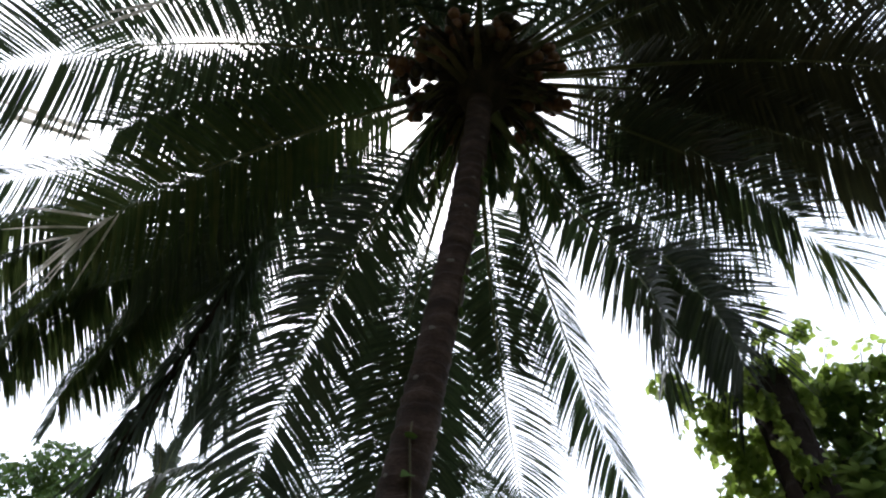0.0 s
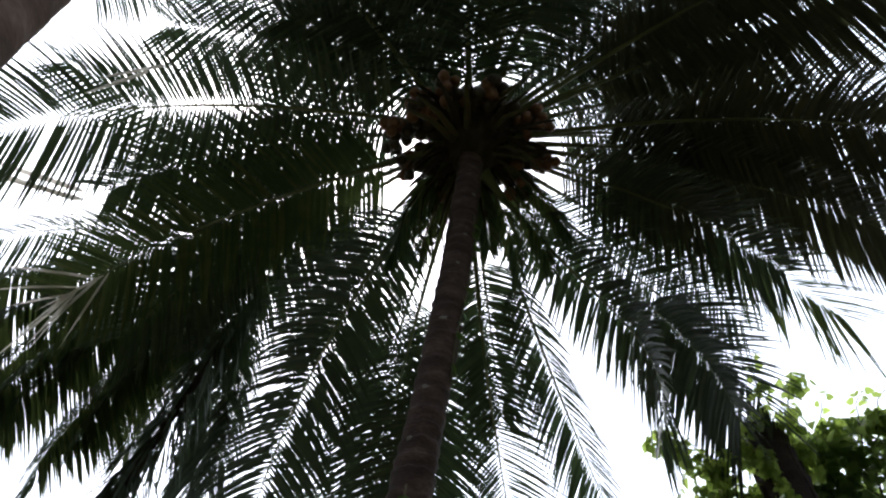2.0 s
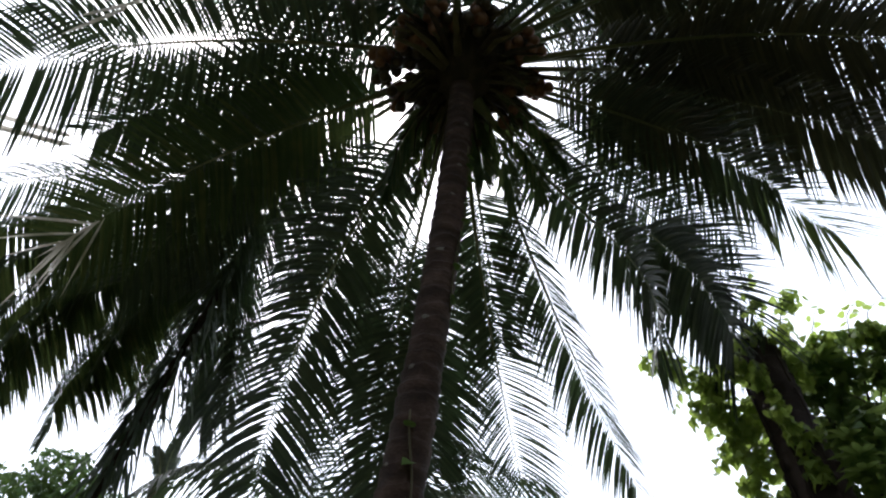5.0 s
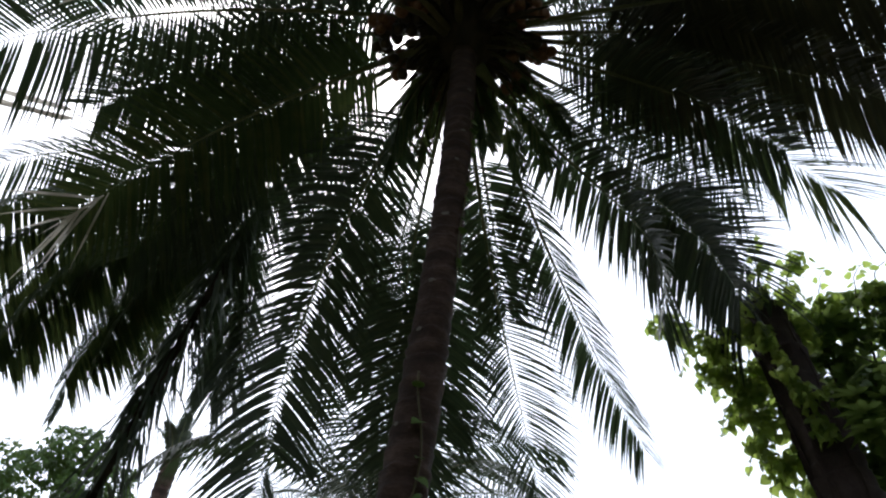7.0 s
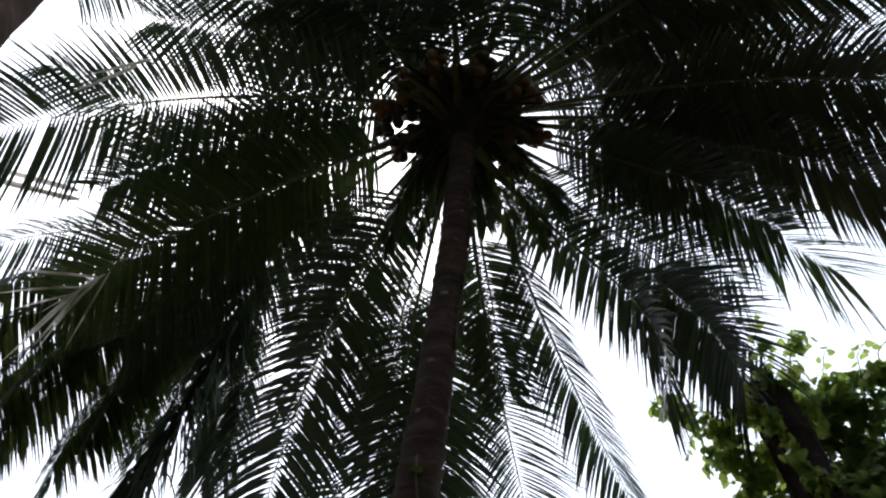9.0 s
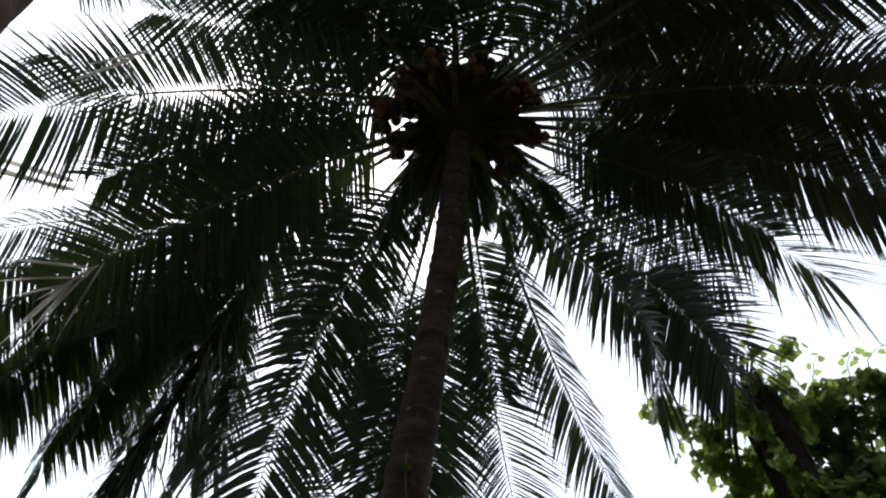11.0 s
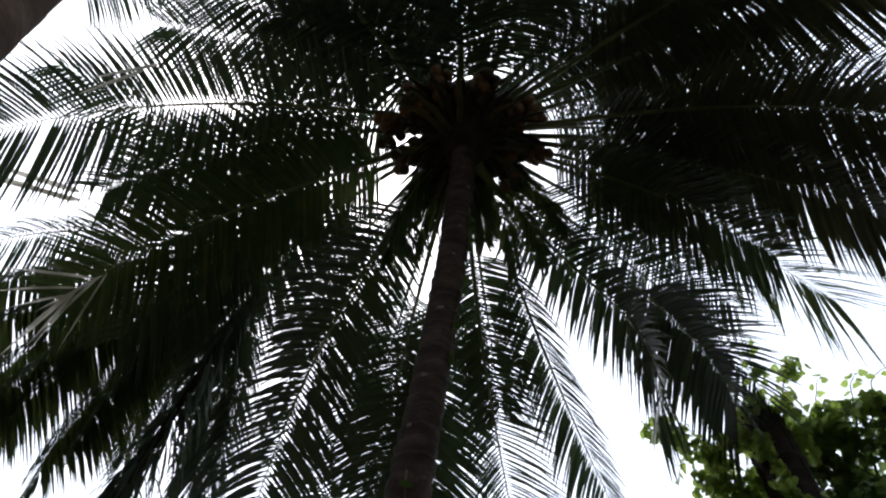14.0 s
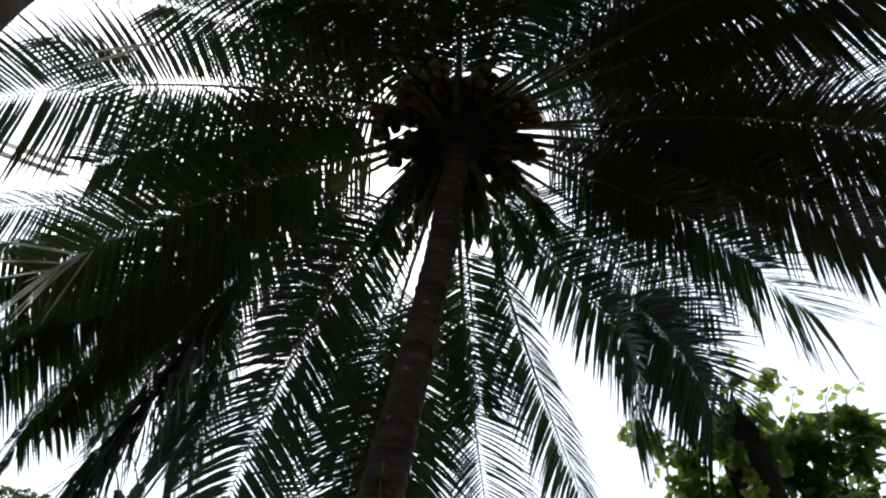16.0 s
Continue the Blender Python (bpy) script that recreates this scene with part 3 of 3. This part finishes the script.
# ---- the palm trunk that leans over the viewer ----
def near_palm():
    rng = random.Random(5)

    def axis(z):
        return -1.28 - 0.07 * (z - 3.5), 0.59 - 0.08 * (z - 3.5)

    v, f = ringed_trunk(axis, lambda z: 0.165 + 0.08 * max(0, 0.5 - z) ** 2 - 0.004 * z, -0.1, 11.5, rng, 0.19, 40, 0.2, 0.12)
    palm = tagged(new("palm_beside"), "grey-brown trunk of a second coconut palm close by", "palm tree", group="coconut palms")
    part("trunk", mesh_from("trunk", v, f, GREY_TRUNK), palm, "grey-brown trunk with worn rings")
    top = Vector((*axis(11.5), 11.5))
    for k in range(14):
        az = -150 + 360 * k / 14
        frond(palm, top, rng, az, 40 - 40 * (k % 3), 80, 0, 4.2, 0.0, count=60)
    settle(palm, (*axis(0), 0))


near_palm()


# ---- the vine-covered trunk and the green mass round it ----
def shoot(thing, p, q, count, rng):
    """A loose vine shoot from p to q that carries its leaves on either side."""
    path = []
    for i in range(9):
        u = i / 8
        path.append(p.lerp(q, u) + Z * (0.16 * math.sin(math.pi * u)) + any_way(rng) * 0.015)
    stem = part("shoot", mesh_from("shoot", *tube(path, [0.009 - 0.0007 * i for i in range(9)], 6), STALK), thing)
    for k in range(count):
        u = (k + 0.6) / count
        c, t = along(path, u)
        side = t.cross(Z)
        side = side.normalized() if side.length > 0.05 else Vector((1, 0, 0))
        way = (side * (1 if k % 2 else -1) + t * 0.4 + any_way(rng) * 0.5 - Z * 0.35).normalized()
        face = Z * 0.8 + any_way(rng) * 0.6
        face = (face - way * face.dot(way)).normalized()
        part("leaf", mesh_from("leaf", *broad_leaf(c + way * 0.03, way, face, rng.uniform(0.065, 0.12)), VINE_LEAF), stem)


SHOOTS = (((3.4, 5.3, 6.0), (3.37, 4.97, 6.5), 6), ((3.7, 5.4, 6.0), (3.93, 5.21, 6.45), 9), ((4.1, 5.6, 5.8), (4.12, 5.25, 6.25), 4),
          ((4.4, 5.5, 5.8), (4.45, 5.14, 6.2), 9), ((4.55, 5.4, 5.9), (4.75, 5.01, 6.2), 3), ((3.1, 5.7, 5.4), (2.76, 5.87, 5.0), 7),
          ((3.1, 5.7, 5.0), (2.74, 5.95, 4.66), 7), ((3.2, 5.8, 4.7), (2.9, 5.95, 4.25), 7), ((3.2, 5.8, 4.4), (3.0, 5.87, 4.0), 6),
          ((2.7, 5.7, 5.8), (2.22, 5.63, 5.85), 6), ((2.9, 5.7, 5.6), (2.5, 5.85, 5.35), 7))


def vine_trunk():
    rng = random.Random(21)

    def axis(z):
        return 3.76 - 0.052 * z, 5.6

    thing = tagged(new("vine_tree"), "dark leaning trunk overgrown with broad-leaved green vine", "tree")
    v, f = ringed_trunk(axis, lambda z: 0.27 - 0.008 * z, -0.1, 5.9, rng, 0.16, 20, 0.6)
    part("trunk", mesh_from("trunk", v, f, WOOD), thing, "dark rough trunk")
    stems = []
    for k in range(9):
        a, path = rng.uniform(2.2, 5.0), []
        for i in range(30):
            z = i * 5.8 / 29
            a += rng.gauss(0, 0.12)
            rr = 0.285 - 0.008 * z
            path.append(Vector((axis(z)[0] + rr * math.cos(a), 5.6 + rr * math.sin(a), z)))
        stems.append(tube(path, [0.02 - 0.0004 * i for i in range(30)], 6))
    part("vine_stem", mesh_from("vine_stem", *joined(stems), WOOD), thing, "climbing stems of the vine", "stuff")
    leaves = []
    for x, y, z, rx, rz, count in VINE_MASS:
        cloud_ = leaf_cloud(rng, (x, y, z), (rx * 1.1, rx * 0.9, rz * 1.1), int(count * 1.8), 0.094, 0.1, 0.7)
        if z > 4.2 and x < 3.4:                     # the leaves that hang free in front are parts of their own
            for lv, lf in cloud_[:40]:
                part("leaf", mesh_from("leaf", lv, lf, VINE_LEAF), thing)
            cloud_ = cloud_[40:]
        leaves += cloud_
    for p, q, n in SHOOTS:
        shoot(thing, Vector(p), Vector(q), int(n * 1.6), rng)
    part("vine_foliage", mesh_from("vine_foliage", *joined(leaves), VINE_LEAF), thing, "glossy heart-shaped vine leaves, lit yellow-green", "stuff")
    settle(thing, (*axis(0), 0))


# centre, half width, half height, leaves
VINE_MASS = ((3.5, 5.3, 4.75, 0.16, 0.1, 14), (2.36, 5.66, 5.85, 0.14, 0.16, 26), (2.6, 5.7, 5.75, 0.2, 0.22, 48), (2.9, 5.7, 5.55, 0.24, 0.26, 80),
             (3.12, 5.5, 5.6, 0.18, 0.28, 56), (2.86, 5.75, 5.25, 0.22, 0.2, 60), (3.08, 5.7, 5.0, 0.2, 0.26, 80), (3.0, 5.8, 4.7, 0.2, 0.24, 66),
             (3.15, 5.75, 4.4, 0.2, 0.3, 70), (3.4, 5.8, 3.9, 0.22, 0.35, 80), (3.7, 5.6, 3.1, 0.4, 0.6, 120), (3.9, 5.6, 2.0, 0.5, 0.7, 140),
             (4.05, 5.6, 0.9, 0.5, 0.8, 140), (3.45, 5.2, 6.25, 0.1, 0.1, 12), (3.86, 5.3, 6.4, 0.16, 0.15, 24), (3.66, 5.4, 5.95, 0.2, 0.16, 40),
             (3.3, 5.4, 6.0, 0.18, 0.14, 30), (3.26, 5.36, 5.45, 0.09, 0.2, 30), (3.31, 5.36, 5.1, 0.09, 0.2, 34), (3.37, 5.35, 4.75, 0.1, 0.2, 36),
             (3.42, 5.34, 4.4, 0.11, 0.2, 36), (3.2, 5.75, 5.3, 0.18, 0.2, 50), (3.3, 5.8, 4.85, 0.2, 0.24, 60), (3.74, 5.5, 5.6, 0.16, 0.2, 40), (3.85, 5.55, 5.8, 0.2, 0.14, 40), (4.1, 5.45, 5.95, 0.16, 0.1, 24), (4.6, 5.3, 5.98, 0.2, 0.1, 30))
vine_trunk()


def palmate_leaf(p, d, n, size):
    """A large hand-shaped leaf: nine narrow folded lobes that spread from the stalk's end."""
    w = d.cross(n).normalized()
    verts, faces = [], []
    for k in range(9):
        a = radians(-150 + 300 * k / 8)
        ln = size * (0.62 + 0.38 * math.cos(a * 0.55))
        way, across = d * math.cos(a) + w * math.sin(a), w * math.cos(a) - d * math.sin(a)
        b = len(verts)
        for u, half, low in ((0.0, 0.02, 0.0), (0.35, 0.13, 0.03), (0.65, 0.1, 0.1), (1.0, 0.0, 0.26)):
            c = p + way * (ln * u) - n * (low * ln)
            verts += [c + across * (half * size) + n * (0.3 * half * size), c, c - across * (half * size) + n * (0.3 * half * size)]
        for r in range(3):
            q = b + 3 * r
            faces += [(q, q + 1, q + 4, q + 3), (q + 1, q + 2, q + 5, q + 4)]
    return verts, faces


def broad_tree(label, base, height, lobes, leaf, mat, seed, girth=0.16, palmate=0):
    """A tree with a tapered trunk, limbs to each lobe of its crown, and a leafy crown with an uneven outline."""
    rng = random.Random(seed)
    thing = tagged(new("broadleaf_tree"), label, "tree")
    b = Vector(base)
    top = b + Vector((rng.uniform(-0.4, 0.4), rng.uniform(-0.4, 0.4), height))
    path = [b.lerp(top, i / 9) + Vector((math.sin(i * 1.1 + seed), math.cos(i * 0.9), 0)) * girth * 0.5 for i in range(10)]
    part("trunk", mesh_from("trunk", *tube(path, [girth * (1.25 - 0.1 * i) for i in range(10)], 12), WOOD), thing)
    leaves = []
    for c, size, count in lobes:
        c = Vector(c)
        s = path[rng.randint(5, 9)]
        limb = [s, s.lerp(c, 0.4) + Z * 0.2 - any_way(rng) * 0.15, s.lerp(c, 0.75), c]
        part("limb", mesh_from("limb", *tube(limb, [girth * 0.4, girth * 0.28, girth * 0.16, girth * 0.05], 8), WOOD), thing)
        leaves += leaf_cloud(rng, c, size, int(count * (1.6 if leaf < 0.1 else 1)), leaf)
    part("crown", mesh_from("crown", *joined(leaves), mat), thing, kind="stuff")
    for k in range(palmate):                        # large leaves on long stalks, out beyond the twigs
        c, size, _ = lobes[k % len(lobes)]
        c = Vector(c)
        d = any_way(rng)
        tip = c + Vector((d.x * size[0], -abs(d.y) * size[1], d.z * size[2])) * 0.9
        stalk = part("leaf_stalk", mesh_from("leaf_stalk", *tube([c, c.lerp(tip, 0.5) + Z * 0.05, tip], [0.012, 0.01, 0.007], 6), STALK), thing)
        way = (tip - c).normalized() - Z * 0.2
        face = Z + any_way(rng) * 0.35
        way = (way - face * way.dot(face) / face.dot(face)).normalized()
        part("leaf", mesh_from("leaf", *palmate_leaf(tip, way, (face - way * face.dot(way)).normalized(), rng.uniform(0.24, 0.36)), mat), stalk, "large hand-shaped leaf")
    settle(thing, base)


broad_tree("dense green tree behind the vine-covered trunk", (4.9, 6.9, 0), 4.4,
           (((4.1, 5.9, 5.8), (0.4, 0.4, 0.25), 300), ((4.6, 5.7, 5.9), (0.45, 0.4, 0.25), 340), ((4.15, 6.2, 5.45), (0.5, 0.4, 0.35), 420),
            ((4.75, 6.0, 5.45), (0.6, 0.5, 0.45), 460), ((4.1, 6.4, 4.9), (0.5, 0.45, 0.5), 420), ((4.65, 6.2, 4.7), (0.6, 0.5, 0.5), 460),
            ((4.1, 6.5, 4.2), (0.5, 0.5, 0.5), 420), ((4.7, 6.4, 4.0), (0.65, 0.6, 0.55), 440), ((5.2, 6.1, 5.0), (0.6, 0.6, 0.6), 420),
            ((4.4, 6.6, 3.3), (0.8, 0.7, 0.7), 420), ((3.95, 5.2, 4.7), (0.26, 0.2, 0.2), 110), ((3.95, 5.15, 4.35), (0.35, 0.2, 0.25), 140)), 0.11, SHADE_LEAF, 31, 0.12, 46)
broad_tree("small-leaved tree far behind the palm", (-10.4, 16.4, 0), 8.4,
           (((-10.3, 15.9, 9.6), (1.0, 1.0, 0.65), 1300), ((-11.2, 16.2, 8.9), (1.1, 1.2, 0.8), 1300), ((-9.6, 16.1, 8.7), (1.0, 1.1, 0.8), 1300),
            ((-12.4, 15.9, 9.3), (0.9, 1.0, 0.7), 700), ((-10.6, 16.4, 7.6), (1.6, 1.4, 1.0), 900)), 0.115, TREE_LEAF, 37)


# ---- palms farther off ----
def far_palm(label, base, top, fronds, length, seed, radius=0.13, longest=0.8, el=(70, -10), droop=85):
    rng = random.Random(seed)
    thing = tagged(new("distant_palm"), label, "palm tree", group="coconut palms")
    b, t = Vector(base), Vector(top)

    def axis(z):
        u = max(0.0, z / t.z)
        return b.x + (t.x - b.x) * u ** 1.5, b.y + (t.y - b.y) * u

    v, f = ringed_trunk(axis, lambda z: radius * (1.15 - 0.25 * z / t.z), -0.1, t.z, rng, 0.16, 14)
    part("trunk", mesh_from("trunk", v, f, TRUNK), thing)
    for k in range(fronds):
        az = 137.5 * k + rng.uniform(-12, 12)
        frond(thing, t, rng, az, el[0] + (el[1] - el[0]) * k / fronds, droop, rng.uniform(-12, 12), length * rng.uniform(0.85, 1.1), 0.0, count=50, longest=longest, hang=0.6)
    settle(thing, base)


far_palm("slender coconut palm with a thin yellowing crown", (-6.6, 13.4, 0), (-6.25, 13.05, 8.1), 7, 0.8, 41, 0.19, 0.2, (86, 45), 45)
far_palm("lower coconut palm behind the main trunk", (-1.2, 9.9, 0), (-1.1, 9.6, 5.3), 22, 3.6, 43, 0.14, 0.85)


def palm_behind():
    """A second crown, most of it hidden: its old fronds hang into the open sky."""
    rng = random.Random(61)
    thing = tagged(new("palm_behind"), "second coconut palm with long hanging fronds", "palm tree", group="coconut palms")
    top = Vector((-2.582, 5.952, 8.54))

    def axis(z):
        u = max(0.0, z / 8.5)
        return -5.5 + 2.92 * u, 7.9 - 1.95 * u

    # unseen stem; the near-black fibre colour stands in for shade on it
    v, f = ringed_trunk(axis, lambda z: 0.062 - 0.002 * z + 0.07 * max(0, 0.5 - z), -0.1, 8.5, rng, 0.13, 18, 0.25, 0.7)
    part("trunk", mesh_from("trunk", v, f, FIBRE), thing, "slim leaning trunk, its shade put into a near-black colour")

    def fr(*a, **k):
        return frond(thing, top, rng, *a, **k)

    # olive tint, its paler tone also standing in for light on these fronds
    old = dict(hang=2.4, lift=-32, longest=1.0, count=140, width=0.043, wind=0.5, torn=0.3, mat=OLIVE_LEAF)
    fr(-55.0, 15.1, 71.1, 41.8, 4.54, -0.01, hang=1.6, lift=-24, angles=(50, 28), longest=0.78, width=0.044, count=120, start=0.3, mat=OLIVE_LEAF)
    fr(-67.3, -19.2, 56.4, 10.1, 3.8, 0.12, **old)
    fr(-85.8, 5.2, 92.2, 16.1, 4.48, -0.07, **old)
    fr(328.4, -5.8, 98.9, 38.6, 3.5, 0.02, hang=1.2, lift=-20, angles=(44, 22), longest=1.05, width=0.046, count=100, start=0.2)
    fr(340, -8, 92, 16, 3.3, 0.0, hang=1.3, lift=-18, angles=(48, 24), longest=0.9, count=84, start=0.22, width=0.042)
    fr(-64.4, -9.5, 75.9, 18.5, 4.52, 0.02, hang=1.6, lift=-20, angles=(36, 20), longest=0.34, width=0.036, count=60, start=0.45)
    fr(-75, -6, 72, 4, 4.2, 0.0, **old)
    fr(-58, -8, 76, -4, 3.5, 0.0, **old)
    fr(-84, -6, 82, 10, 4.2, 0.0, **old)
    fr(-97, 10, 80, 6, 5.0, 0.0, start=0.35, **old)
    fr(-92, 2, 80, 8, 5.0, 0.0, start=0.4, **old)
    # dead leaflets that hang all down the stem, added to cover it
    blades = []
    for k in range(520):
        z = rng.uniform(3.4, 8.3)
        a = rng.uniform(0, 6.28)
        out = Vector((math.cos(a), math.sin(a), 0))
        root = Vector((*axis(z), z)) + out * rng.uniform(0.03, 0.22)
        blades.append(leaflet(root, (out * 0.5 - Z * rng.uniform(0.4, 1.2)).normalized(), out.cross(Z), rng.uniform(0.45, 0.9), rng.uniform(0.03, 0.05), 1.6, rng.gauss(0, 0.2)))
    part("foliage", mesh_from("foliage", *joined(blades), PALM_LEAF), thing, kind="stuff")
    fr(-102, 20, 84, 0, 4.5, 0.1, hang=1.6, lift=-12)
    fr(-48, 32, 85, 0, 4.2, 0.1, hang=1.6, lift=-10)
    fr(-135, 48, 78, 0, 4.2, 0.15, hang=1.4, lift=-5)
    fr(20, 45, 85, 0, 4.0, 0.15, hang=1.4, lift=-5)
    fr(170, 62, 70, 0, 4.0, 0.2, hang=1.2)
    settle(thing, (*axis(0), 0))


palm_behind()


# ---- unseen leaf ring, added to close the place around and block low sky light ----
def light_screen():
    rng = random.Random(77)
    leaves = []
    for k in range(60):
        a = 2 * math.pi * k / 60 + rng.uniform(-0.05, 0.05)
        behind = math.cos(a) < 0.35                 # the leaf ring stands closer and taller at the viewer's back
        d = rng.uniform(9, 13) if behind else rng.uniform(24, 30)
        h = rng.uniform(8, 11.5) if behind else rng.uniform(4.5, 7.5)
        for z in (0.12, 0.35, 0.58, 0.8, 1.0):
            leaves += leaf_cloud(rng, (d * math.sin(a), d * math.cos(a), h * z), (1.9, 1.7, h * 0.16), 40, 0.85, 0.2)
    return tagged(new("backdrop_grove", mesh_from("backdrop_grove", *joined(leaves), TREE_LEAF)), "unseen ring of leaves added to block low sky light", "thicket", kind="stuff")


light_screen()
